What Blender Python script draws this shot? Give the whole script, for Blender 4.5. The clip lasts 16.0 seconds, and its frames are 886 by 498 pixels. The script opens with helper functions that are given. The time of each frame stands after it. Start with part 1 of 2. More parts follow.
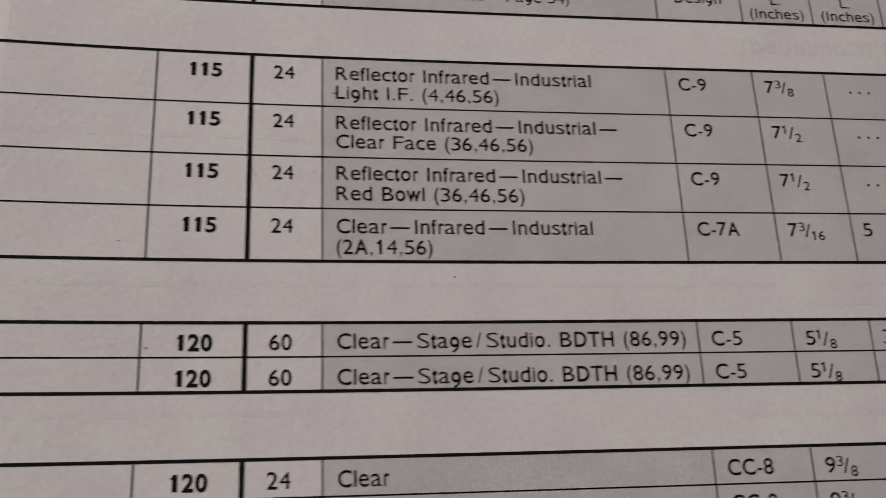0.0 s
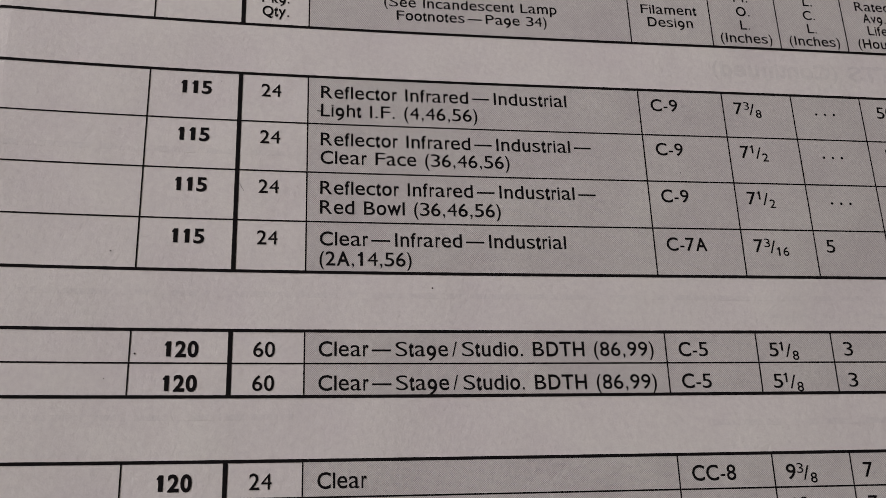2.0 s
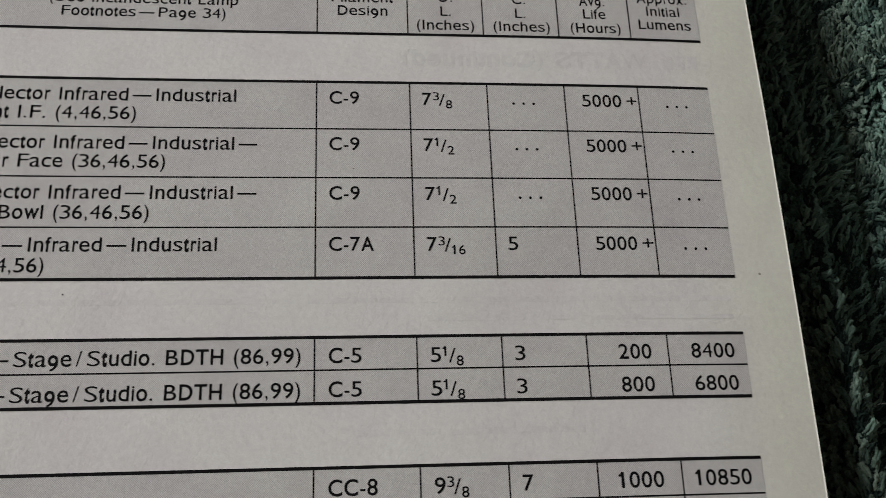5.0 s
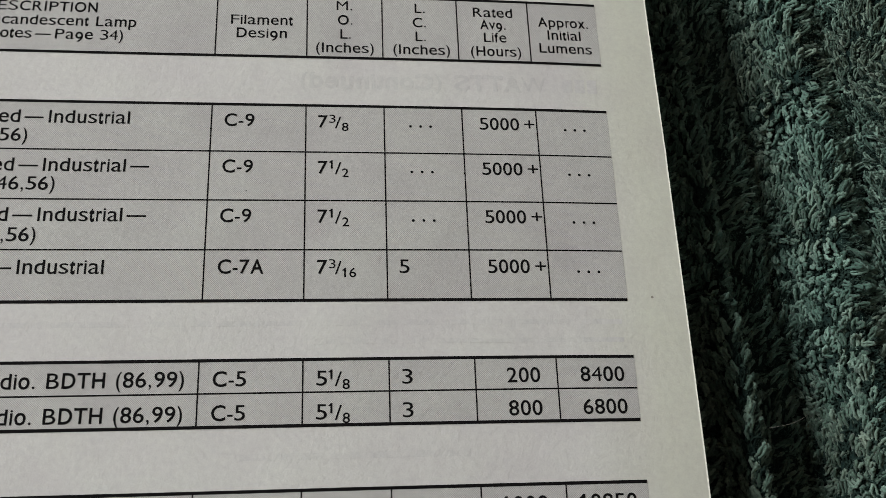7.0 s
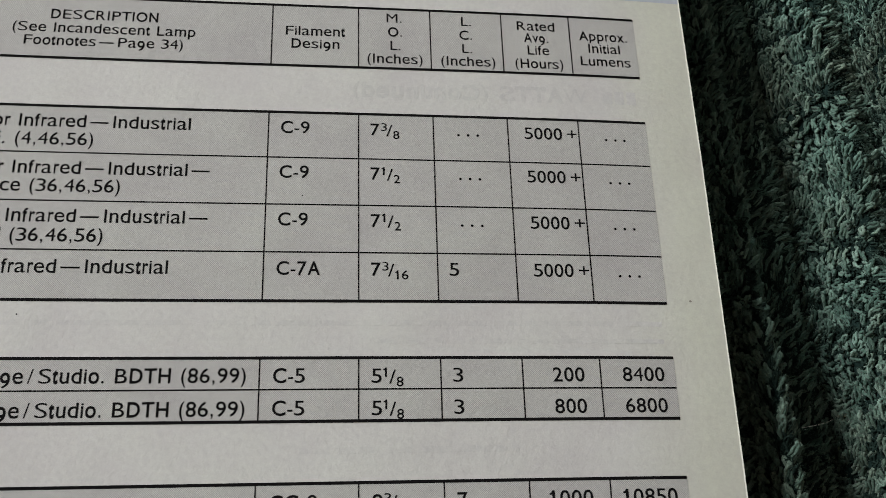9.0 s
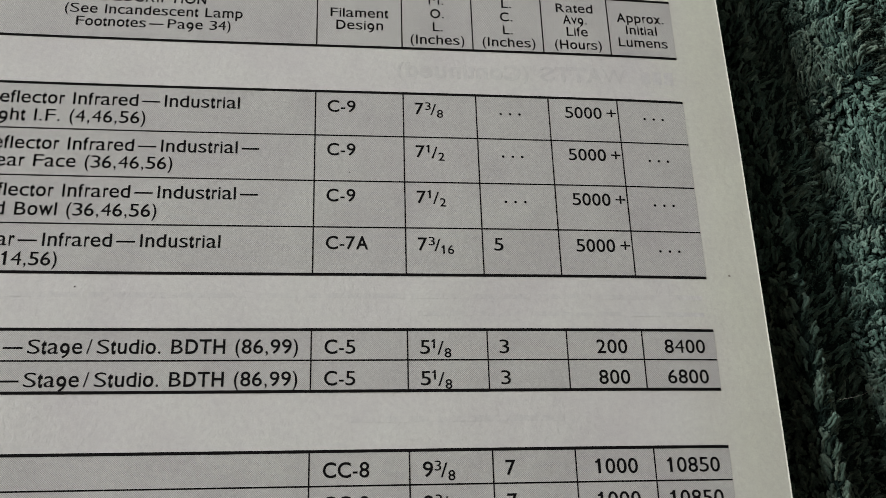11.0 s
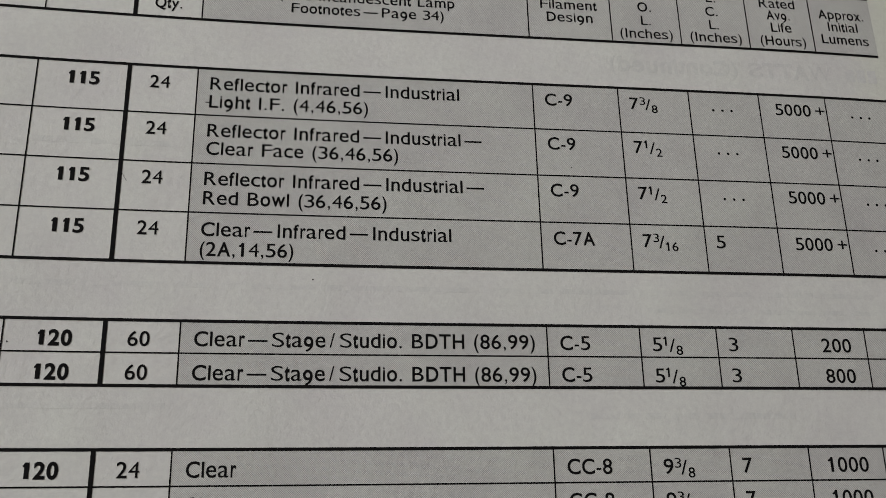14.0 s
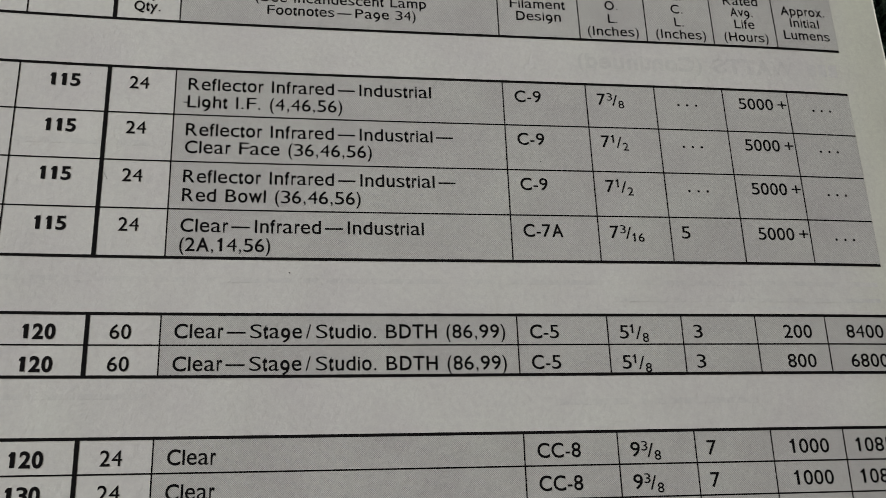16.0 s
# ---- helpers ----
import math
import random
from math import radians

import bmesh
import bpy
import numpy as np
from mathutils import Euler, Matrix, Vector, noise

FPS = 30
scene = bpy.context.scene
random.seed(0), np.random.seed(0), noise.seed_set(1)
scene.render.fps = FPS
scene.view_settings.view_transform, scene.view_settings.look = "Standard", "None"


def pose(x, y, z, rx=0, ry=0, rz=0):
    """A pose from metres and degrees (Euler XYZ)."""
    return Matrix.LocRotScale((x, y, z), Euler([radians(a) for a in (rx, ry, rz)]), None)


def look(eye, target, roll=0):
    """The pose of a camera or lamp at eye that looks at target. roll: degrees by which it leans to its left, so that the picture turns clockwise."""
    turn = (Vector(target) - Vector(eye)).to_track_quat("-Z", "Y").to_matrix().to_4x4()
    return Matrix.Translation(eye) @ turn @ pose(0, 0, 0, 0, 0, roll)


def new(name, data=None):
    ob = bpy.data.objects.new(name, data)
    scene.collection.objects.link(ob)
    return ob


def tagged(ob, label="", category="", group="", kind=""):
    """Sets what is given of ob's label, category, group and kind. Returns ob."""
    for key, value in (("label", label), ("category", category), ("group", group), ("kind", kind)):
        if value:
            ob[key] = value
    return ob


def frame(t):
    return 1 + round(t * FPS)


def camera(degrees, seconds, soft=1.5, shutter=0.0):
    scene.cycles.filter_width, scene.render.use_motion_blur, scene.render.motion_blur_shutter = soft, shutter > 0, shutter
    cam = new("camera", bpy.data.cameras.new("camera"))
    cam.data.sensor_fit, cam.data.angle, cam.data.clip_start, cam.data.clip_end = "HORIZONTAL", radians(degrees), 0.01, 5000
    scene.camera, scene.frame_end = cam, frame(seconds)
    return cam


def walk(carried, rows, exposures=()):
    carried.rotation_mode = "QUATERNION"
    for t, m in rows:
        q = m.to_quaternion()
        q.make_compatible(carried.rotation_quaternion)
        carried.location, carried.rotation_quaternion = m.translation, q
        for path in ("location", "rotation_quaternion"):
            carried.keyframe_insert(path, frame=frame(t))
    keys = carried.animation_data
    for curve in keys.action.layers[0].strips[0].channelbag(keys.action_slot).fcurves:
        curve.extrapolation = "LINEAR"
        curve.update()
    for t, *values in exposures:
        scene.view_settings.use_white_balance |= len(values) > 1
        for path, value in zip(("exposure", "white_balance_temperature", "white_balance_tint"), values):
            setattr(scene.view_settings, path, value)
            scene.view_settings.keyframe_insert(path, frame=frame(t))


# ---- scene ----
# A printed lamp catalogue lying open on a green terry towel, filmed from a hand's width above.
# x runs along the printed lines, y up the page, z = 0 is the top of the page.
cam = camera(49.77, 16.0, soft=0.85, shutter=0.5)
PATH = [
    (0.0, -0.03059, -0.05688, 0.12852, 18.515, -7.272, -2.299),
    (0.1, -0.02809, -0.05656, 0.12855, 18.487, -7.365, -2.237),
    (0.2, -0.02608, -0.05623, 0.12859, 18.458, -7.458, -2.176),
    (0.3, -0.02638, -0.05591, 0.12862, 18.430, -7.550, -2.114),
    (0.4, -0.02777, -0.05558, 0.12866, 18.401, -7.643, -2.053),
    (0.5, -0.02907, -0.05526, 0.12869, 18.373, -7.736, -1.991),
    (1.0, -0.02950, -0.05695, 0.13096, 18.784, -7.584, -1.848),
    (1.5, -0.02932, -0.05896, 0.13332, 19.026, -7.602, -1.901),
    (2.0, -0.02863, -0.05853, 0.13459, 19.070, -7.586, -1.871),
    (2.5, -0.02314, -0.05934, 0.13687, 19.010, -7.034, -1.476),
    (3.0, -0.00762, -0.06252, 0.14072, 19.833, -6.278, -1.600),
    (3.5, 0.00589, -0.05724, 0.13993, 19.234, -5.770, -1.334),
    (4.0, 0.01795, -0.05788, 0.13284, 19.470, -5.499, -1.850),
    (4.5, 0.02414, -0.05883, 0.13244, 19.505, -5.205, -2.116),
    (7.0, 0.04329, -0.05831, 0.13427, 20.587, -5.948, -2.244),
    (7.5, 0.04384, -0.05939, 0.13509, 20.711, -6.335, -2.433),
    (8.0, 0.04366, -0.05900, 0.13759, 20.762, -6.063, -2.197),
    (8.5, 0.04202, -0.05963, 0.13743, 20.807, -6.049, -2.128),
    (9.0, 0.03453, -0.06016, 0.13915, 20.772, -6.358, -1.795),
    (9.5, 0.03339, -0.06195, 0.13911, 21.090, -5.915, -1.647),
    (12.0, 0.01883, -0.06526, 0.14277, 20.548, -6.914, -2.225),
    (12.5, 0.01082, -0.06565, 0.14520, 20.758, -8.037, -2.734),
    (13.0, -0.00479, -0.06479, 0.14780, 20.078, -7.701, -2.077),
    (13.5, -0.01242, -0.06308, 0.14022, 19.874, -7.729, -1.473),
    (14.0, -0.01006, -0.06031, 0.13680, 19.033, -7.335, -1.246),
    (14.5, -0.00983, -0.06056, 0.13801, 18.799, -7.327, -1.369),
    (15.0, -0.00829, -0.06225, 0.13839, 18.854, -7.206, -1.708),
    (15.5, -0.00947, -0.06307, 0.13979, 19.029, -7.454, -1.719),
    (16.0, -0.00739, -0.06288, 0.14128, 19.089, -7.485, -1.985),
]
# the filming camera opens up over the dark towel and drifts from a magenta to a neutral white balance
EXPOSURES = (
    (0.0, -0.24, 6880, 23.5), (2.0, -0.27, 6870, 23.5), (2.5, -0.25, 6860, 21.5), (3.5, -0.20, 6800, 17), (4.5, -0.15, 6700, 14.5),
    (7.0, 0.13, 6600, 9.5), (8.0, 0.15, 6600, 9.5), (9.5, 0.06, 6600, 9.5),
    (12.0, 0.0, 6620, 10), (12.5, -0.08, 6620, 10), (13.0, -0.17, 6620, 10), (14.5, -0.21, 6650, 10), (16.0, -0.20, 6650, 9.5),
)
walk(cam, [(t, pose(*p)) for t, *p in PATH], EXPOSURES)

# ---- light: a window in the wall beyond the left margin, and the sky behind it ----
world = bpy.data.worlds.new("sky")
scene.world = world
world.use_nodes = True
wn = world.node_tree.nodes
sky = wn.new("ShaderNodeTexSky")
sky.sky_type, sky.sun_disc, sky.sun_elevation, sky.sun_rotation = "NISHITA", False, radians(38), radians(-80)
wn["Background"].inputs["Strength"].default_value = 0.1
world.node_tree.links.new(sky.outputs["Color"], wn["Background"].inputs["Color"])

window_light = bpy.data.lights.new("window_light", "AREA")
window_light.shape, window_light.size, window_light.size_y = "RECTANGLE", 1.0, 0.8
window_light.energy, window_light.color = 42.3, (0.985, 1.0, 1.0)
new("window_light", window_light).matrix_world = look((-1.62, 0.7, 0.86), (0.0, 0.0, 0.0))


# ---- materials ----
def shader(name, rough=0.8, color=(0.5, 0.5, 0.5), spec=0.3):
    m = bpy.data.materials.new(name)
    m.use_nodes = True
    b = m.node_tree.nodes["Principled BSDF"]
    b.inputs["Base Color"].default_value = (*color, 1)
    b.inputs["Roughness"].default_value = rough
    b.inputs["Specular IOR Level"].default_value = spec
    return m, m.node_tree, b


def add(tree, kind, **values):
    n = tree.nodes.new("ShaderNode" + kind)
    for k, v in values.items():
        n.inputs[k.replace("_", " ")].default_value = v
    return n


def noise_of(tree, scale, detail=4.0, rough=0.6):
    n = add(tree, "TexNoise", Scale=scale, Detail=detail, Roughness=rough)
    tree.links.new(add(tree, "TexCoord").outputs["Object"], n.inputs["Vector"])
    return n.outputs["Fac"]


def ramp(tree, fac, *stops):
    r = tree.nodes.new("ShaderNodeValToRGB")
    while len(r.color_ramp.elements) < len(stops):
        r.color_ramp.elements.new(0.5)
    for e, (at, c) in zip(r.color_ramp.elements, stops):
        e.position, e.color = at, (*c, 1)
    tree.links.new(fac, r.inputs["Fac"])
    return r.outputs["Color"]


def mix(tree, fac, a, b, how="MIX"):
    n = tree.nodes.new("ShaderNodeMix")
    n.data_type, n.blend_type = "RGBA", how
    for socket, v in ((n.inputs[0], fac), (n.inputs[6], a), (n.inputs[7], b)):
        if isinstance(v, (int, float)):
            socket.default_value = v
        elif isinstance(v, tuple):
            socket.default_value = (*v, 1)
        else:
            tree.links.new(v, socket)
    return n.outputs[2]


def bump(tree, b, height, distance, strength=1.0):
    n = add(tree, "Bump", Strength=strength, Distance=distance)
    tree.links.new(height, n.inputs["Height"])
    if b.inputs["Normal"].is_linked:
        tree.links.new(b.inputs["Normal"].links[0].from_socket, n.inputs["Normal"])
    tree.links.new(n.outputs["Normal"], b.inputs["Normal"])


def paper_surface(tree):
    """Uncoated paper: fibre mottle, faint clouds and specks."""
    cloud = ramp(tree, noise_of(tree, 60, 3), (0.3, (0.745, 0.735, 0.728)), (0.7, (0.795, 0.808, 0.768)))
    fibre = ramp(tree, noise_of(tree, 1300, 4), (0.25, (0.90, 0.89, 0.905)), (0.75, (1.0, 1.0, 1.0)))
    speck = ramp(tree, noise_of(tree, 650, 1), (0.135, (0.45, 0.42, 0.4)), (0.155, (1.0, 1.0, 1.0)))
    return mix(tree, 1.0, mix(tree, 1.0, cloud, fibre, "MULTIPLY"), speck, "MULTIPLY")


PAPER, tree, b = shader("paper", 0.62, spec=0.25)
# the lens's yellow cast towards the open edge, painted into the paper colour
place = add(tree, "SeparateXYZ")
tree.links.new(add(tree, "TexCoord").outputs["Object"], place.inputs[0])
edgeward = add(tree, "MapRange", From_Min=0.080, From_Max=0.091)
tree.links.new(place.outputs["X"], edgeward.inputs["Value"])
yellow_cast = ramp(tree, edgeward.outputs[0], (0.0, (1.0, 1.0, 1.0)), (1.0, (1.01, 1.03, 0.94)))
tree.links.new(mix(tree, 1.0, paper_surface(tree), yellow_cast, "MULTIPLY"), b.inputs["Base Color"])
bump(tree, b, noise_of(tree, 800, 5, 0.7), 0.00018, 0.52)
bump(tree, b, noise_of(tree, 260, 3, 0.6), 0.0003, 0.11)
bump(tree, b, noise_of(tree, 30, 2), 0.0012, 0.5)

# printed grey tint: a fine halftone of dots at 45 degrees on the same paper
TINT, tree, b = shader("halftone_tint", 0.62, spec=0.25)
turned = add(tree, "Mapping", Rotation=(0, 0, radians(45)), Scale=(4600, 4600, 1))
tree.links.new(add(tree, "TexCoord").outputs["Object"], turned.inputs["Vector"])
axes = add(tree, "SeparateXYZ")
tree.links.new(turned.outputs["Vector"], axes.inputs[0])
waves = []
for axis in "XY":
    k = tree.nodes.new("ShaderNodeMath")
    k.operation = "MULTIPLY"
    tree.links.new(axes.outputs[axis], k.inputs[0])
    k.inputs[1].default_value = 2 * math.pi
    s = tree.nodes.new("ShaderNodeMath")
    s.operation = "COSINE"
    tree.links.new(k.outputs[0], s.inputs[0])
    waves.append(s.outputs[0])
both = tree.nodes.new("ShaderNodeMath")
both.operation = "ADD"
tree.links.new(waves[0], both.inputs[0])
tree.links.new(waves[1], both.inputs[1])
spread = add(tree, "MapRange", From_Min=-2.0, From_Max=2.0)
tree.links.new(both.outputs[0], spread.inputs["Value"])
dots = ramp(tree, spread.outputs[0], (0.30, (0.96, 0.96, 0.96)), (0.85, (0.53, 0.53, 0.535)))
uneven = ramp(tree, noise_of(tree, 120, 3), (0.3, (0.95, 0.95, 0.95)), (0.7, (1, 1, 1)))
tree.links.new(mix(tree, 1.0, mix(tree, 1.0, paper_surface(tree), dots, "MULTIPLY"), uneven, "MULTIPLY"), b.inputs["Base Color"])
bump(tree, b, noise_of(tree, 800, 5, 0.7), 0.00018, 0.52)
bump(tree, b, noise_of(tree, 260, 3, 0.6), 0.0003, 0.11)
bump(tree, b, noise_of(tree, 30, 2), 0.0012, 0.5)

INK, tree, b = shader("black_ink", 0.8, spec=0.06)
tree.links.new(ramp(tree, noise_of(tree, 2500, 3), (0.3, (0.004, 0.004, 0.005)), (0.75, (0.014, 0.013, 0.013))), b.inputs["Base Color"])

PENCIL, tree, b = shader("grey_scuff", 0.7, spec=0.15)
tree.links.new(ramp(tree, noise_of(tree, 2000, 3), (0.3, (0.25, 0.24, 0.24)), (0.7, (0.55, 0.53, 0.52))), b.inputs["Base Color"])

GHOST, tree, b = shader("show_through", 0.62, spec=0.25)
tree.links.new(mix(tree, 1.0, paper_surface(tree), (0.94, 0.945, 0.948), "MULTIPLY"), b.inputs["Base Color"])
bump(tree, b, noise_of(tree, 800, 5, 0.7), 0.00018, 0.52)
bump(tree, b, noise_of(tree, 260, 3, 0.6), 0.0003, 0.11)
bump(tree, b, noise_of(tree, 30, 2), 0.0012, 0.5)

SMUDGE, tree, b = shader("show_through_smudge", 0.62, spec=0.25)
worn = ramp(tree, noise_of(tree, 420, 3), (0.42, (1.0, 1.0, 1.0)), (0.62, (0.945, 0.95, 0.955)))
tree.links.new(mix(tree, 1.0, paper_surface(tree), worn, "MULTIPLY"), b.inputs["Base Color"])
bump(tree, b, noise_of(tree, 800, 5, 0.7), 0.00018, 0.52)
bump(tree, b, noise_of(tree, 260, 3, 0.6), 0.0003, 0.11)
bump(tree, b, noise_of(tree, 30, 2), 0.0012, 0.5)

BAND, tree, b = shader("pale_blue_band", 0.62, spec=0.25)
tree.links.new(mix(tree, 1.0, paper_surface(tree), (0.80, 0.86, 0.98), "MULTIPLY"), b.inputs["Base Color"])

YARN, tree, b = shader("green_cotton_yarn", 0.95, spec=0.1)
island = tree.nodes.new("ShaderNodeNewGeometry").outputs["Random Per Island"]
yarn = ramp(tree, island, (0.0, (0.074, 0.126, 0.101)), (0.5, (0.138, 0.216, 0.177)), (1.0, (0.268, 0.366, 0.306)))
fuzz = ramp(tree, noise_of(tree, 3000, 3), (0.3, (0.5, 0.5, 0.5)), (0.7, (1.2, 1.2, 1.2)))
patch = ramp(tree, noise_of(tree, 55, 2), (0.38, (0.82, 0.80, 0.76)), (0.62, (0.86, 1.0, 1.0)))
yarn = mix(tree, 1.0, yarn, patch, "MULTIPLY")
tree.links.new(mix(tree, 1.0, yarn, fuzz, "MULTIPLY"), b.inputs["Base Color"])
b.inputs["Sheen Weight"].default_value = 0.15
b.inputs["Sheen Roughness"].default_value = 0.5
bump(tree, b, noise_of(tree, 4500, 3), 0.00014, 0.9)

# same green cotton, darkened: the shade deep between the loops is in this colour
UNDER, tree, b = shader("green_cotton_gap_shade", 0.98, spec=0.05)
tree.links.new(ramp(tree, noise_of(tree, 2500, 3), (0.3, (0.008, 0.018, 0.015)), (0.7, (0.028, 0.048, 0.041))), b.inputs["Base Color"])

# ground weave, coloured far darker than the yarn to paint shade at its foot
CLOTH, tree, b = shader("green_cotton_ground_shaded", 0.98, spec=0.05)
tree.links.new(ramp(tree, noise_of(tree, 900, 4), (0.3, (0.006, 0.014, 0.013)), (0.7, (0.018, 0.036, 0.032))), b.inputs["Base Color"])
bump(tree, b, noise_of(tree, 700, 3), 0.001, 1.0)

# tone of the unseen walls, chosen for how much fill light they return
PLASTER, tree, b = shader("painted_plaster", 0.9, spec=0.2)
tree.links.new(ramp(tree, noise_of(tree, 8, 5), (0.3, (0.37, 0.355, 0.33)), (0.7, (0.44, 0.42, 0.39))), b.inputs["Base Color"])
bump(tree, b, noise_of(tree, 90, 4), 0.002, 0.3)

BOARD, tree, b = shader("brown_board", 0.6, spec=0.3)
tree.links.new(ramp(tree, noise_of(tree, 14, 6), (0.3, (0.16, 0.09, 0.05)), (0.7, (0.26, 0.16, 0.09))), b.inputs["Base Color"])


# ---- builders ----
def part(name, bm, material, parent=None, label=""):
    me = bpy.data.meshes.new(name)
    bm.to_mesh(me)
    bm.free()
    me.materials.append(material)
    ob = new(name, me)
    ob.parent = parent
    return tagged(ob, label)


def block(bm, x0, x1, y0, y1, z0, z1):
    m = Matrix.LocRotScale(((x0 + x1) / 2, (y0 + y1) / 2, (z0 + z1) / 2), None, (x1 - x0, y1 - y0, z1 - z0))
    bmesh.ops.create_cube(bm, size=1, matrix=m)
    return bm


def thing(name, label, category, **more):
    return tagged(new(name), label, category, **more)


MM = 0.001

# ---- an unseen room shell, plain, added to set the fill light, with the window opening on the left ----
FLOOR_Z = -0.022
W, D, H = 1.7, 1.7, 2.4
tagged(part("floor", block(bmesh.new(), -W, W, -D, D, FLOOR_Z - 0.1, FLOOR_Z), BOARD), "brown board surface under the towel", "floor", kind="structure")
tagged(part("ceiling", block(bmesh.new(), -W, W, -D, D, H, H + 0.1), PLASTER), "unseen plain ceiling, added for fill light", "ceiling", kind="structure")
for name, x0, x1, y0, y1 in (("wall_north", -W, W, D, D + 0.1), ("wall_south", -W, W, -D - 0.1, -D), ("wall_east", W, W + 0.1, -D, D)):
    tagged(part(name, block(bmesh.new(), x0, x1, y0, y1, FLOOR_Z - 0.1, H + 0.1), PLASTER), "unseen plain wall, added for fill light", "wall", kind="structure")
bm = bmesh.new()
for y0, y1, z0, z1 in ((-D, 0.1, FLOOR_Z, H), (1.35, D, FLOOR_Z, H), (0.1, 1.35, FLOOR_Z, 0.35), (0.1, 1.35, 1.4, H)):
    block(bm, -W - 0.1, -W, y0, y1, z0, z1)
tagged(part("wall_west", bm, PLASTER), "unseen plain wall with a window opening, added to shape the light", "wall", kind="structure")

# ---- the catalogue ----
X0, X1, Y0, Y1 = -119.0, 96.5, -190.0, 89.0
THICK = 9.0
catalogue = thing("catalogue", "printed lamp catalogue lying open on a green towel", "catalogue")


def page_z(x, y):
    """How the open pages bow, in millimetres: up towards the spine, down a little at the open edge, top and foot."""
    u, v = (min(max(x, -75.0), 97.0) - 30) / 60, (min(max(y, -70.0), 50.0) + 10) / 40
    return -0.04 * u ** 2 - 0.53 * u ** 3 - 0.315 * v ** 2 - 0.0006 * max(x - 70, 0) ** 2


def bowed(ob, share=1.0):
    for v in ob.data.vertices:
        v.co.z += MM * share * page_z(v.co.x / MM, v.co.y / MM)
    return ob


def sheet(z, dx0, dx1, dy):
    """One leaf with slightly uneven edges."""
    bm = bmesh.new()
    rows, n, m = [], 28, 48
    for i in range(n + 1):
        y = Y0 + dy + (Y1 - Y0 - dy) * i / n
        wob = 0.12 * noise.noise(Vector((y * 0.05, z * 9, 3)))
        left, right = X0 + dx0, X1 + dx1 + wob
        xs = [left + (right - 0.2 - left) * k / m for k in range(m + 1)] + [right]
        top = [bm.verts.new((MM * x, MM * y, MM * z)) for x in xs]
        top[-1].co.z += MM * 0.09  # a fine upturned lip, added so the rim catches light as a bright line
        rows.append((top, [bm.verts.new((MM * x, MM * y, MM * (z - 0.09))) for x in xs]))
    for (a, b), (c, d) in zip(rows, rows[1:]):
        for k in range(m + 1):
            bm.faces.new((a[k], a[k + 1], c[k + 1], c[k]))
            bm.faces.new((b[k], d[k], d[k + 1], b[k + 1]))
        bm.faces.new((a[-1], b[-1], d[-1], c[-1]))
        bm.faces.new((a[0], c[0], d[0], b[0]))
    for a, b in (rows[0], [r[::-1] for r in rows[-1]]):
        for k in range(m + 1):
            bm.faces.new((a[k], b[k], b[k + 1], a[k + 1]))
    return bm


page = part("top_page", sheet(0, 0, 0, 0), PAPER, catalogue, "off-white uncoated page printed with black tables")
for i in range(1, 30):
    leaf = part("leaf", sheet(-i * THICK / 30, random.uniform(-0.3, 0.3), -0.25 - random.random() * 0.5, random.uniform(-0.3, 0.3)), PAPER, catalogue)
    bowed(leaf, 1 - i / 30)
part("back_cover", block(bmesh.new(), MM * X0, MM * (X1 - 0.4), MM * Y0, MM * Y1, MM * (-THICK - 0.4), MM * -THICK), PAPER, catalogue)

COLS = dict(V=-53.42, Q=-39.92, D=-29.6, F=24.04, M=38.51, L=50.76, A=63.21, U=75.3, E=87.2)
TABLES = (  # heading, then three tables: the heights of their rules
    (36.74, 24.86),
    (16.0, 7.83, -0.33, -8.31, -16.17),
    (-24.99, -29.71, -34.38),
    (-43.17, -48.09, -52.9, -57.7),
)


def flat(x0, x1, y0, y1, z):
    """A thin printed rectangle, in millimetres, in cells small enough to follow the page."""
    bm = bmesh.new()
    nx, ny = max(1, round((x1 - x0) / 3)), max(1, round((y1 - y0) / 4))
    v = [[bm.verts.new((MM * (x0 + (x1 - x0) * i / nx), MM * (y0 + (y1 - y0) * j / ny), MM * z)) for i in range(nx + 1)] for j in range(ny + 1)]
    for a, b in zip(v, v[1:]):
        for i in range(nx):
            bm.faces.new((a[i], a[i + 1], b[i + 1], b[i]))
    return bm


def ruled(x0, y0, x1, y1, width):
    """A printed rule with slightly uneven edges."""
    bm = bmesh.new()
    along = Vector((x1 - x0, y1 - y0, 0))
    side = Vector((-along.y, along.x, 0)).normalized()
    n = max(2, int(along.length / 1.2))
    last = None
    for i in range(n + 1):
        c = Vector((x0, y0, 0.04)) + along * (i / n)
        w = width / 2 * (1 + 0.10 * noise.noise(c * 1.7 + Vector((0, 0, y0))))
        pair = [bm.verts.new((c + side * k * w) * MM) for k in (1, -1)]
        if last:
            bm.faces.new((last[0], last[1], pair[1], pair[0]))
        last = pair
    return bm


for k, rules in enumerate(TABLES):
    part("tint_panel", flat(COLS["D"], COLS["E"] + 0.05, rules[-1], rules[0], 0.02), TINT, page, "grey halftone printed panel")
    for i, y in enumerate(rules):
        outer = i in (0, len(rules) - 1)
        part("rule", ruled(X0 + 10, y, COLS["E"], y, 0.46 if outer else 0.23), INK, page)
    for c in "VQDFMLAU":
        x = COLS[c]
        part("column_rule", ruled(x, rules[0], x, rules[-1], 0.64 if c == "Q" else 0.21), INK, page)
part("colour_band", flat(X0 + 6, X1 - 0.05, 41.0, 60.0, 0.02), BAND, page, "pale blue printed band")


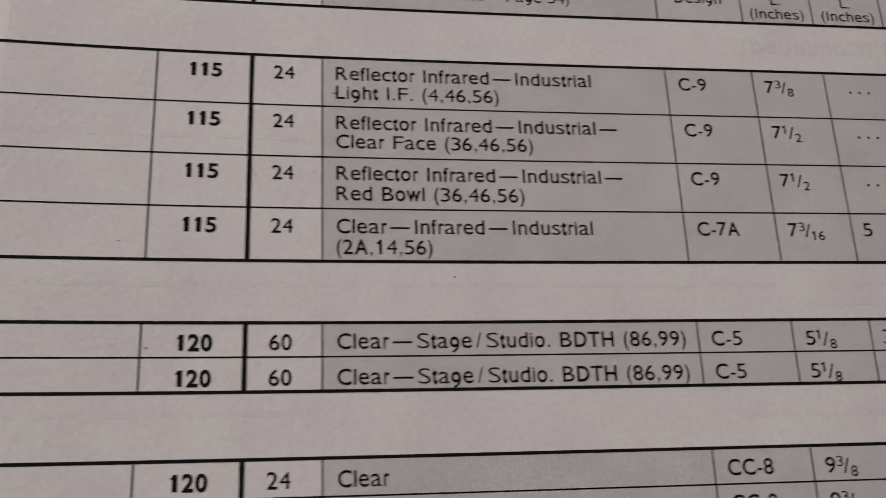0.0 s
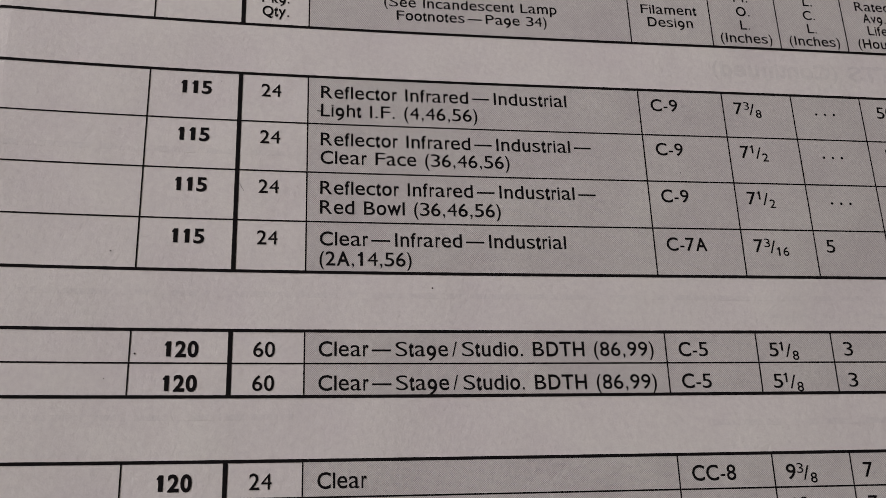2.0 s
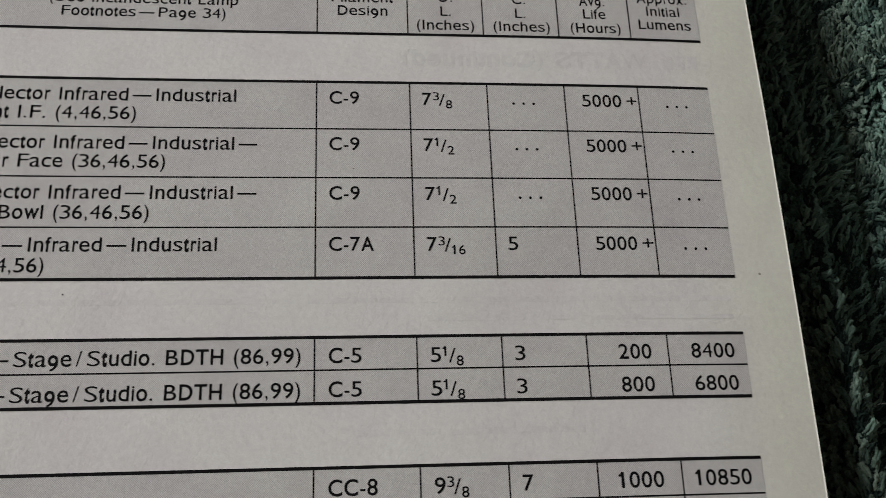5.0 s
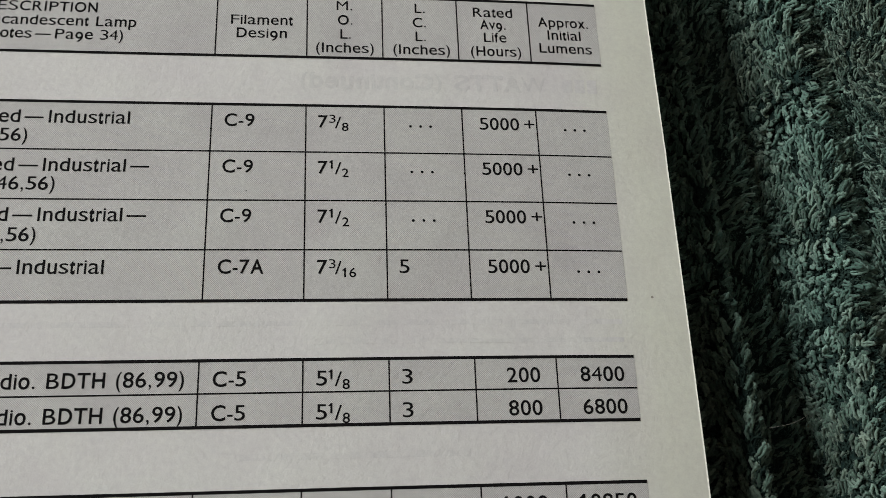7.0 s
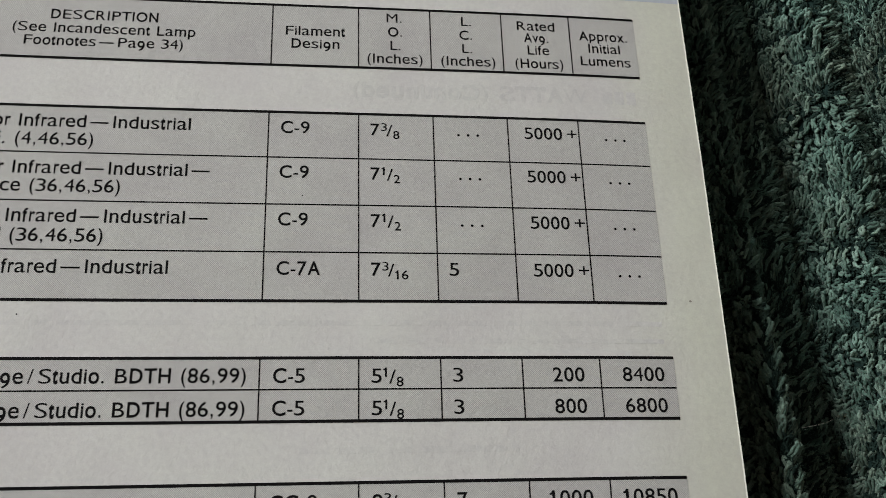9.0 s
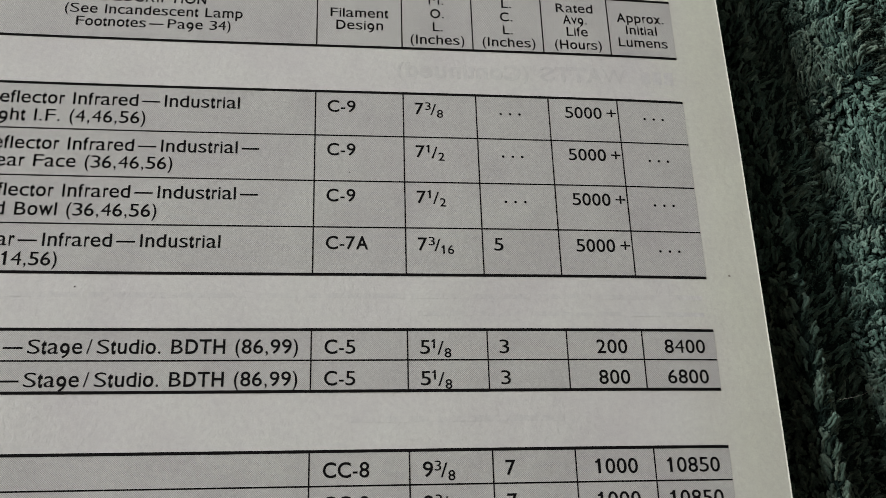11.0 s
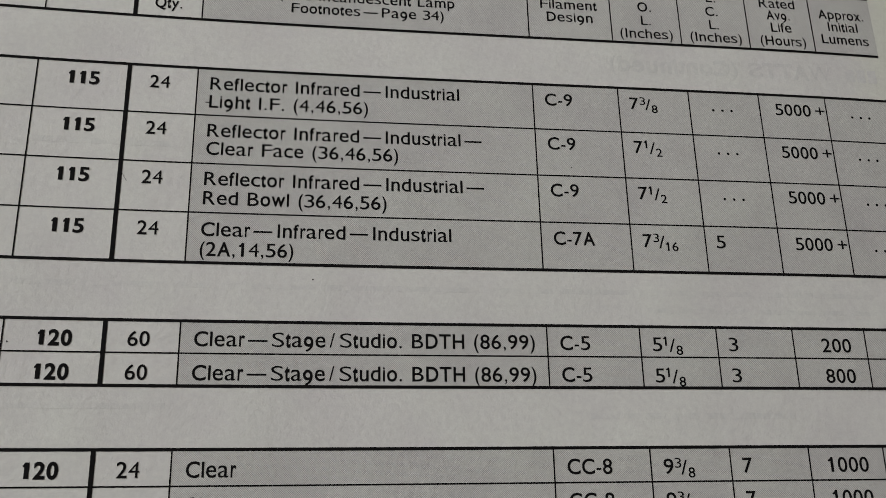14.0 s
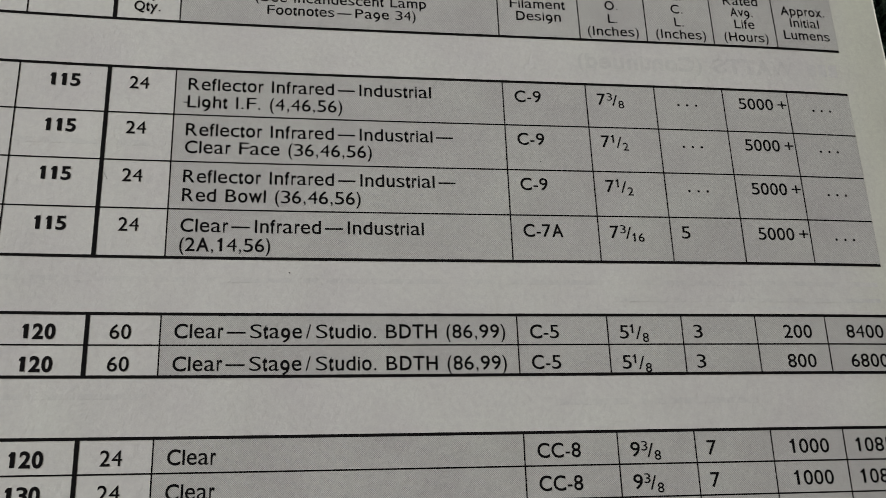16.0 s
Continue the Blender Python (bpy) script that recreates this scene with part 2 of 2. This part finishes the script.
def lettering(char, bold=0.0):
    """The outline of one character of the built-in font, as a bmesh."""
    cu = bpy.data.curves.new("text", "FONT")
    cu.body, cu.resolution_u, cu.offset = char, 4, bold
    ob = bpy.data.objects.new("text", cu)
    me = ob.to_mesh()
    bm = bmesh.new()
    bm.from_mesh(me)
    ob.to_mesh_clear()
    bpy.data.objects.remove(ob)
    bpy.data.curves.remove(cu)
    return bm


# proportions of a grotesque typeface, in thousandths: advance, left and right side of each character
CAPITALS = dict(A=(667, 14, 654), B=(667, 74, 627), C=(722, 44, 681), D=(722, 81, 674), E=(667, 86, 616), F=(611, 86, 583), H=(722, 77, 646),
                I=(278, 82, 196), L=(556, 76, 537), M=(833, 73, 761), N=(722, 76, 646), O=(778, 39, 739), P=(667, 86, 622), Q=(778, 39, 739),
                R=(722, 88, 684), S=(667, 49, 620), T=(611, 14, 597), V=(667, 20, 647), W=(944, 16, 928))
SMALL = dict(a=(556, 36, 530), b=(556, 58, 517), c=(500, 30, 477), d=(556, 35, 499), e=(556, 40, 516), f=(278, 14, 262), g=(556, 40, 499),
             h=(556, 65, 491), i=(222, 55, 167), k=(500, 67, 501), l=(222, 55, 167), m=(833, 65, 769), n=(556, 65, 491), o=(556, 35, 521),
             p=(556, 58, 517), r=(333, 77, 332), s=(500, 32, 464), t=(278, 14, 257), u=(556, 68, 489), v=(500, 8, 492), w=(722, 14, 709),
             x=(500, 11, 490), y=(500, 11, 489))
SIGNS = {"0": (556, 37, 519), "1": (556, 101, 359), "2": (556, 26, 507), "3": (556, 34, 522), "4": (556, 25, 523), "5": (556, 32, 514),
         "6": (556, 38, 518), "7": (556, 37, 523), "8": (556, 38, 517), "9": (556, 42, 514), "(": (333, 68, 299), ")": (333, 34, 265),
         "+": (584, 39, 545), ",": (278, 82, 196), "-": (333, 44, 289), ".": (278, 80, 198), "/": (600, 160, 403), "\u2014": (1230, 150, 1065), " ": (345, 0, 0)}
METRICS = {**CAPITALS, **SMALL, **SIGNS}


def one(stem):
    """A figure one with a flag, which the built-in font draws as a bare stroke."""
    bm = bmesh.new()
    x = 0.35 - stem
    outline = ((x, 0.0), (0.35, 0.0), (0.35, 0.691), (x + 0.02, 0.691), (x - 0.03, 0.60), (0.105, 0.565), (0.105, 0.49), (x, 0.49))
    bm.faces.new([bm.verts.new((u, v, 0)) for u, v in outline])
    return bm


GLYPHS = {}


def glyph(char, bold):
    """Vertices and faces of a character with the typeface's proportions; capitals are 0.718 high."""
    if (char, bold) in GLYPHS:
        return GLYPHS[char, bold]
    _, left, right = METRICS[char]
    drawn = "9" if char == "g" else char
    stem = 0.182 if bold else 0.128
    if char == "1":
        bm = one(stem)
    else:
        plain = lettering(drawn)
        wide = max(v.co.x for v in plain.verts) - min(v.co.x for v in plain.verts)
        plain.free()
        # keep the strokes of one weight where a character is drawn wider or narrower
        offset = 0.012 if char in "()" else 0.0 if char in ".,-\u2014/+" else (stem * wide * 1000 / (right - left) - 0.098) / 2
        bm = lettering(drawn, max(-0.014, min(offset, -0.003 if char == "4" else 0.0 if char in "MW" else 0.012 if char in "gr" and not bold else 0.040)))
    bm.verts.index_update()
    xs, ys = [v.co.x for v in bm.verts], [v.co.y for v in bm.verts]
    lo, hi = min(xs), max(xs)
    if bold:
        left, right = left - 14, right + 14
    points = []
    for x, y in zip(xs, ys):
        x = (left + (right - left) * (x - lo) / (hi - lo)) / 1000
        if char == "g":
            y = (y - 0.26) / 0.431 * 0.538 if y > 0.26 else -0.214 + (y + 0.009) / 0.269 * 0.214
        elif char in "()":
            y = -0.207 + (y + 0.23) / 0.924 * 0.94
        elif char == "\u2014":
            y = 0.24 + (y - 0.221) * 1.5
        elif char in SMALL and y > 0.449:
            y = 0.54 + (y - 0.449) * 0.178 / 0.233
        elif char in SMALL and y > 0:
            y *= 0.54 / 0.449
        elif char in SMALL:
            y *= 0.214 / 0.23
        else:
            y *= 0.718 / 0.682
        points.append((x, y))
    GLYPHS[char, bold] = points, [[v.index for v in f.verts] for f in bm.faces]
    bm.free()
    return GLYPHS[char, bold]


def text(words, x0, x1, y, cap=2.13, bold=False, mirror=False, material=INK, z=0.04, name="printed_text"):
    """Words printed from x0 to x1 on the baseline y, with that height of capitals; millimetres."""
    verts, faces, pen = [], [], 0.0
    for char in words:
        if char != " ":
            points, polygons = glyph(char, bold)
            faces += [[i + len(verts) for i in f] for f in polygons]
            verts += [(x + pen, v) for x, v in points]
        pen += METRICS[char][0] / 1000
    left, right = min(v[0] for v in verts), max(v[0] for v in verts)
    bm = bmesh.new()
    made = []
    for x, v in verts:
        u = (x - left) / (right - left)
        u = 1 - u if mirror else u
        made.append(bm.verts.new((MM * (x0 + (x1 - x0) * u), MM * (y + v * cap / 0.718), MM * z)))
    for f in faces:
        bm.faces.new([made[i] for i in f])
    return part(name, bm, material, page)


def fraction(whole, above, below, x, y):
    text(whole, x, x + 1.5, y, name="printed_number")
    n = x + 1.72
    text(above, n, n + (0.55 if above == "1" else 0.98), y + 0.85, 1.42, name="printed_number")
    text("/", x + 2.6, x + 3.6, y - 0.1, 2.05, name="printed_number")
    text(below, x + 3.7, x + 3.7 + 1.02 * len(below), y - 0.55, 1.42, name="printed_number")


def leaders(x, y):
    bm = bmesh.new()
    for i in range(3):
        bmesh.ops.create_circle(bm, cap_ends=True, segments=10, radius=0.23 * MM, matrix=Matrix.Translation((MM * (x + 1.6 * i), MM * y, MM * 0.04)))
    part("leader_dots", bm, INK, page)


# heading
H0 = 1.8
for words, x0, x1, y in (
    ("Std.", -36.9, -33.0, 31.6), ("Pkg.", -37.1, -32.8, 29.1), ("Qty.", -37.0, -32.8, 26.6),
    ("DESCRIPTION", -11.8, 5.3, 32.3), ("(See Incandescent Lamp", -17.5, 11.5, 29.7), ("Footnotes\u2014Page 34)", -15.5, 9.6, 27.2),
    ("Filament", 26.3, 36.2, 30.8), ("Design", 27.3, 35.3, 28.3),
    ("M.", 43.3, 45.9, 34.0), ("O.", 43.5, 45.9, 31.2), ("L.", 43.9, 45.6, 28.5), ("(Inches)", 40.0, 49.3, 25.85),
    ("L.", 56.2, 57.9, 33.9), ("C.", 55.8, 58.0, 31.1), ("L.", 56.2, 57.9, 28.4), ("(Inches)", 52.5, 61.8, 25.85),
    ("Rated", 66.0, 72.7, 33.5), ("Avg.", 67.1, 71.4, 31.1), ("Life", 67.6, 71.4, 28.6), ("(Hours)", 65.3, 73.7, 25.9),
    ("Approx.", 77.0, 85.7, 32.0), ("Initial", 78.5, 84.2, 29.5), ("Lumens", 76.9, 85.9, 26.9),
):
    text(words, x0, x1, y, H0)
text("Volts", -49.4, -43.6, 29.6, H0, True)

# rows: baseline, volts, quantity, description lines with their right ends, filament design, length, light centre, life, lumens
DASH = "\u2014"
ROWS = (
    (12.2, "115", "24", ((f"Reflector Infrared{DASH}Industrial", 11.8, 12.3), ("Light I.F. (4,46,56)", -2.95, 9.15)), "C-9", ("7", "3", "8"), "", "5000+", ""),
    (4.25, "115", "24", ((f"Reflector Infrared{DASH}Industrial{DASH}", 15.2, 4.2), ("Clear Face (36,46,56)", 1.8, 1.15)), "C-9", ("7", "1", "2"), "", "5000+", ""),
    (-3.9, "115", "24", ((f"Reflector Infrared{DASH}Industrial{DASH}", 15.3, -3.85), ("Red Bowl (36,46,56)", -0.05, -7.0)), "C-9", ("7", "1", "2"), "", "5000+", ""),
    (-12.0, "115", "24", ((f"Clear{DASH}Infrared{DASH}Industrial", 9.9, -12.0), ("(2A,14,56)", -14.0, -15.1)), "C-7A", ("7", "3", "16"), "5", "5000+", ""),
    (-28.7, "120", "60", ((f"Clear{DASH}Stage/Studio. BDTH (86,99)", 22.1, -28.65),), "C-5", ("5", "1", "8"), "3", "200", "8400"),
    (-33.5, "120", "60", ((f"Clear{DASH}Stage/Studio. BDTH (86,99)", 22.1, -33.55),), "C-5", ("5", "1", "8"), "3", "800", "6800"),
    (-46.9, "120", "24", (("Clear", -20.85, -46.95),), "CC-8", ("9", "3", "8"), "7", "1000", "10850"),
    (-51.7, "130", "24", (("Clear", -20.85, -51.75),), "CC-8", ("9", "3", "8"), "7", "1000", "10850"),
)
WIDE = {"C-9": 4.58, "C-7A": 6.6, "C-5": 4.62, "CC-8": 6.65}
for y, volts, qty, lines, design, length, centre, life, lumens in ROWS:
    text(volts, -48.75, -44.2, y - 0.08, 2.12, True, name="printed_number")
    text(qty, -36.72, -33.72, y - 0.05, name="printed_number")
    for words, end, base in lines:
        text(words, -27.6, end, base)
    text(design, 26.02, 26.02 + WIDE[design], y)
    fraction(*length, 40.42, y - 0.08)
    if centre:
        text(centre, 52.6, 54.1, y, name="printed_number")
    else:
        leaders(54.9, y + 0.35)
    if life == "5000+":
        text("5000", 65.98, 72.4, y, name="printed_number")
        text("+", 73.25, 74.95, y, 2.15, name="printed_number")
    elif life == "1000":
        text(life, 66.1, 72.6, y, name="printed_number")
    else:
        text(life, 67.85, 72.75, y, name="printed_number")
    if lumens:
        text(lumens, 85.45 - 1.66 * len(lumens), 85.45, y + 0.05, name="printed_number")
    else:
        leaders(79.95, y + 0.25)

# stray printing: a nick before one word, a dot, a speck, and the reverse side showing through
part("stray_mark", ruled(-28.2, 10.05, -27.4, 10.0, 0.16), INK, page)
for x, y, r in ((-52.7, -28.4, 0.13), (-11.0, -18.4, 0.12), (29.7, 1.2, 0.09), (-20.4, 7.9, 0.08), (-57.0, -13.6, 0.10), (-56.5, -31.9, 0.07)):
    bm = bmesh.new()
    bmesh.ops.create_circle(bm, cap_ends=True, segments=9, radius=r * MM, matrix=Matrix.Translation((MM * x, MM * y, MM * 0.045)))
    part("ink_speck", bm, INK, page)
part("scratch", ruled(-39.55, -2.5, -38.85, -3.7, 0.09), PENCIL, page, "faint grey scratch")
text("WATTS (Continued)", 37.6, 77.4, 19.3, 2.75, True, True, GHOST, 0.013, "show_through_text")
for x in (80.2, 82.3, 84.4):
    part("show_through_bar", flat(x, x + 1.6, 19.4, 21.9, 0.012), SMUDGE, page)

for x0, x1, y, w in ((-100.0, -30.6, 2.6, 0.9), (-100.0, 86.0, -19.6, 0.8), (40.0, 86.0, -22.4, 0.7), (-100.0, -31.0, -37.2, 0.8), (30.0, 62.0, -38.6, 0.9)):
    part("show_through_line", flat(x0, x1, y - w / 2, y + w / 2, 0.012), SMUDGE, page)

# the printing lies on the bowed page
for ob in [page, *page.children]:
    bowed(ob)

# ---- the towel ----
towel = thing("towel", "dark green cotton terry towel lying in folds under the catalogue", "towel")


CREST, HUMP = 9.6, 23.3


def towel_z(x, y):
    """Height of the towel's ground cloth, in millimetres: hollow under the catalogue, a low roll beside it, then a raised fold."""
    d = x - X1
    bend = 0.9 * np.sin(y * 0.06 + 0.6) + 0.6 * np.sin(y * 0.15)
    fold = HUMP + 3.0 - 0.035 * y + 0.6 * bend
    crease = HUMP + 10.8 - 0.03 * y + 0.5 * bend
    step = 1 / (1 + np.exp(-(d - fold) / 0.7))
    roll = 6.1 * np.exp(-((d - CREST + 0.03 * y - 0.4 * bend) / 1.6) ** 2) * (1 - 0.40 * np.tanh((y + 14) / 20))
    dip = 3.6 * np.exp(-((d - fold + 4.0) / 2.2) ** 2)
    swell = 1.6 * np.exp(-((d - fold - 2.2) / 1.8) ** 2) - 2.4 * np.exp(-((d - crease) / 1.3) ** 2) + 4.2 / (1 + np.exp(-(d - crease - 3.0) / 1.5)) + 0.5 * np.clip(d - crease, 0, 30)
    bed = 5.2 / (1 + np.exp((d + 12.0) / 1.6))  # the cloth meets the back cover under the catalogue
    return -THICK - 6.0 + bed + roll - dip + step * (10.8 + swell)


def grid_mesh(xs, ys, zfun):
    gx, gy = np.meshgrid(xs, ys)
    gz = zfun(gx, gy)
    verts = np.stack([gx, gy, gz], -1).reshape(-1, 3) * MM
    n = len(xs)
    i, j = np.meshgrid(np.arange(n - 1), np.arange(len(ys) - 1))
    a = (j * n + i).ravel()
    return verts, np.stack([a, a + 1, a + n + 1, a + n], 1)


def mesh_part(name, verts, faces, material, parent, label="", kind=""):
    me = bpy.data.meshes.new(name)
    me.from_pydata(verts.tolist(), [], faces.tolist())
    me.polygons.foreach_set("use_smooth", [True] * len(me.polygons))
    me.materials.append(material)
    ob = new(name, me)
    ob.parent = parent
    return tagged(ob, label, kind=kind)


xs = np.concatenate([np.linspace(-230, 90, 30), np.linspace(94, 190, 120), np.linspace(196, 300, 18)])
ys = np.linspace(-260, 200, 180)
verts, faces = grid_mesh(xs, ys, towel_z)
# the lower layers of the folded towel: a skirt round the edge and an underside
nx, ny = len(xs), len(ys)
below = verts * (1, 1, 0) + (0, 0, FLOOR_Z)
around = np.concatenate([np.arange(nx), np.arange(2, ny + 1) * nx - 1, np.arange(ny * nx - 2, (ny - 1) * nx - 1, -1), np.arange(ny - 2, 0, -1) * nx])
after = np.roll(around, -1)
skirt = np.stack([around, around + len(verts), after + len(verts), after], 1)
faces = np.concatenate([faces, faces[:, ::-1] + len(verts), skirt])
verts = np.concatenate([verts, below])
mesh_part("ground_cloth", verts, faces, CLOTH, towel)

rng = np.random.default_rng(5)


def combed(x, y):
    """How far the pile is brushed out into fine strands: a strip between the fold and a second swell of full loops."""
    near = 1 / (1 + np.exp(-(x - X1 - HUMP - 11.6 + 0.03 * y) / 0.7))
    far = 1 / (1 + np.exp(-(x - X1 - HUMP - 20.0 + 0.12 * y) / 1.0))
    return near * (1 - far)


def loops(x0, x1, y0, y1, pitch, radius, points=18, sides=6, tall=1.0):
    """Terry loops: hairpins of soft yarn that stand on the cloth and lean over, evenly dense on flat and slope."""
    fine = pitch * 0.55
    gx, gy = np.meshgrid(np.arange(x0, x1, fine), np.arange(y0, y1, fine))
    bx = gx.ravel() + rng.normal(0, 0.3, gx.size) * fine
    by = gy.ravel() + rng.normal(0, 0.3, gx.size) * fine
    e = 0.3
    steep = np.hypot(towel_z(bx + e, by) - towel_z(bx, by), towel_z(bx, by + e) - towel_z(bx, by)) / e
    kept = rng.random(bx.size) < (fine / pitch) ** 2 * np.sqrt(1 + steep ** 2) * (1 + 1.2 * combed(bx, by))
    bx, by = bx[kept], by[kept]
    n = bx.size
    # neighbouring loops lie in small tufts that share a direction, with gaps between the tufts
    tx, ty = np.meshgrid(np.arange(x0 - 3, x1 + 6, 2.9), np.arange(y0 - 3, y1 + 6, 2.7))
    tx = tx.ravel() + rng.normal(0, 0.9, tx.size)
    ty = ty.ravel() + rng.normal(0, 0.8, ty.size)
    tuft = np.argmin((bx[:, None] - tx) ** 2 + (by[:, None] - ty) ** 2, axis=1)
    bx += 0.13 * (tx[tuft] - bx)
    by += 0.13 * (ty[tuft] - by)
    swirl = rng.normal(0, 0.65, tx.size)[tuft]
    bz = towel_z(bx, by)
    sx, sy = (towel_z(bx + e, by) - bz) / e, (towel_z(bx, by + e) - bz) / e
    nrm = np.stack([-sx, -sy, np.ones(n)], 1)
    nrm /= np.linalg.norm(nrm, axis=1)[:, None]
    thin = combed(bx, by)
    hollow = 1 / (1 + np.exp((bx - X1 - HUMP + 0.5) / 0.8))
    curly = 0.35 + 0.35 * np.sin(bx * 0.3 + 1.1 * np.sin(by * 0.16)) + 0.4 * np.sin(by * 0.27 + 0.2 * bx) + 0.5 * swirl + 0.6 * hollow + rng.normal(0, 0.2, n)
    az = (1 - thin) * curly + thin * (1.7 + 0.5 * np.sin(by * 0.12 + bx * 0.1) + 1.4 * swirl + rng.normal(0, 0.7, n))
    flat_dir = np.stack([np.cos(az), np.sin(az), np.zeros(n)], 1)
    flat_dir -= (flat_dir * nrm).sum(1)[:, None] * nrm
    flat_dir /= np.linalg.norm(flat_dir, axis=1)[:, None]
    lean = np.radians(rng.uniform(46, 76, n) - 22 * thin)[:, None]
    out = np.cos(lean) * nrm + np.sin(lean) * flat_dir
    turn = rng.normal(0, 0.4, n)[:, None]
    side = np.cross(out, nrm)
    side /= np.linalg.norm(side, axis=1)[:, None]
    side = np.cos(turn) * side + np.sin(turn) * np.cross(out, side)
    fine_pile = np.clip(thin + 0.8 * hollow * (bx > X1 + CREST + 2.5), 0, 1)
    length = tall * (rng.uniform(2.3, 3.2, n) - 0.4 * fine_pile)[:, None]
    half = (rng.uniform(0.36, 0.56, n) - 0.20 * fine_pile)[:, None]
    s = np.linspace(0, 1, points)
    up = np.sin(np.pi * s) ** 0.75
    across = -np.cos(np.pi * s) * (0.55 + 0.45 * np.sin(np.pi * s))
    base = np.stack([bx, by, bz - 0.35 + rng.normal(0, 0.30, n)], 1)
    sag = (0.35 * up ** 3)[None, :, None] * (-nrm * length * rng.uniform(0, 0.7, n)[:, None])[:, None, :]
    # the two legs of a loop wind round each other
    wind = up[None, :, None] * rng.normal(0.7, 0.6, n)[:, None, None]
    spread = np.cos(wind) * side[:, None, :] + np.sin(wind) * np.cross(out, side)[:, None, :]
    path = base[:, None, :] + up[None, :, None] * (out * length)[:, None, :] + across[None, :, None] * spread * half[:, None, :] + sag
    hook = np.cross(out, nrm) * rng.normal(0, 0.45, n)[:, None]
    path = path + (up ** 2.2)[None, :, None] * hook[:, None, :]
    tan = np.gradient(path, axis=1)
    tan /= np.linalg.norm(tan, axis=2)[..., None] + 1e-9
    ref = np.cross(out, side)[:, None, :] + 0 * path
    u = ref - (ref * tan).sum(2)[..., None] * tan
    u /= np.linalg.norm(u, axis=2)[..., None] + 1e-9
    v = np.cross(tan, u)
    phi = np.linspace(0, 2 * np.pi, sides, endpoint=False)
    size = (radius * rng.uniform(0.85, 1.2, n) * (1 - 0.48 * fine_pile))[:, None, None]
    # the yarn swells and thins a little along its length
    swell = 1 + 0.16 * np.sin(s * 19.0 + rng.uniform(0, 6.28, n)[:, None])
    wobble = 0.10 * np.sin(s * 14.0 + rng.uniform(0, 6.28, n)[:, None])[..., None]
    path = path + wobble * u
    size = size * swell[..., None]
    # two plies twisted together: an oval section that turns along the yarn
    twist = s * 17.0 + rng.uniform(0, 6.28, n)[:, None]
    size = size * (1 + 0.32 * np.cos(2 * (phi - twist[..., None])))
    ring = path[:, :, None, :] + size[..., None] * (np.cos(phi)[None, None, :, None] * u[:, :, None, :] + np.sin(phi)[None, None, :, None] * v[:, :, None, :])
    k = np.arange(n)[:, None, None] * points * sides
    i = np.arange(points - 1)[None, :, None] * sides
    j = np.arange(sides)[None, None, :]
    j2 = (j + 1) % sides
    f = np.stack([k + i + j, k + i + j2, k + i + sides + j2, k + i + sides + j], -1).reshape(-1, 4)
    return ring.reshape(-1, 3) * MM, f


# short filler loops whose dark colour paints the shade in the gaps
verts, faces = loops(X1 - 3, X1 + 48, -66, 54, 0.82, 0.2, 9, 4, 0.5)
mesh_part("under_pile", verts, faces, UNDER, towel, "short loops coloured dark for the shade between the tall ones", "stuff")
verts, faces = loops(X1 - 3, X1 + 48, -66, 54, 1.2, 0.268)
mesh_part("pile", verts, faces, YARN, towel, "looped green cotton pile", "stuff")


def fuzz(count, x0, x1, y0, y1):
    """Fine loose fibres that stand off the pile."""
    bx, by = rng.uniform(x0, x1, count), rng.uniform(y0, y1, count)
    start = np.stack([bx, by, towel_z(bx, by) + rng.uniform(0.6, 2.3, count)], 1)
    way = rng.normal(0, 1, (count, 3)) + (0, 0, 0.5)
    way /= np.linalg.norm(way, axis=1)[:, None]
    curl = rng.normal(0, 0.5, (count, 3))
    span = rng.uniform(0.5, 1.5, count)[:, None]
    wide = np.cross(way, rng.normal(0, 1, (count, 3)))
    wide *= 0.012 / np.linalg.norm(wide, axis=1)[:, None]
    rows = []
    for s in (0.0, 0.33, 0.67, 1.0):
        c = start + way * span * s + curl * span * s * s * 0.6
        rows += [c - wide * (1 - 0.6 * s), c + wide * (1 - 0.6 * s)]
    verts = np.stack(rows, 1).reshape(-1, 3) * MM
    k = np.arange(count)[:, None] * 8
    return verts, np.concatenate([np.concatenate([k + i, k + i + 1, k + i + 3, k + i + 2], 1) for i in (0, 2, 4)])


verts, faces = fuzz(34000, X1 + 1, X1 + 47, -64, 52)
mesh_part("lint", verts, faces, YARN, towel, "fine loose cotton fibres", "stuff")

# one pale thread caught across the hollow, between the roll and the fold
cu = bpy.data.curves.new("stray_thread", "CURVE")
cu.dimensions, cu.bevel_depth, cu.bevel_resolution = "3D", 0.00002, 1
sp = cu.splines.new("POLY")
sp.points.add(8)
for i, p in enumerate(sp.points):
    u = i / 8
    p.co = (MM * (108.6 + 6.4 * u), MM * (-35.3 + 1.9 * u - 0.5 * math.sin(3.1 * u)), MM * (-5.0 + 1.2 * math.sin(3.1 * u)), 1)
LINT, tree, b = shader("pale_lint", 0.9, (0.28, 0.27, 0.24), 0.1)
cu.materials.append(LINT)
shape = bpy.data.objects.new("stray_thread", cu)
fibre = bpy.data.meshes.new_from_object(shape)
bpy.data.objects.remove(shape)
tagged(new("stray_thread", fibre), "pale loose cotton thread caught on the green towel", "thread")
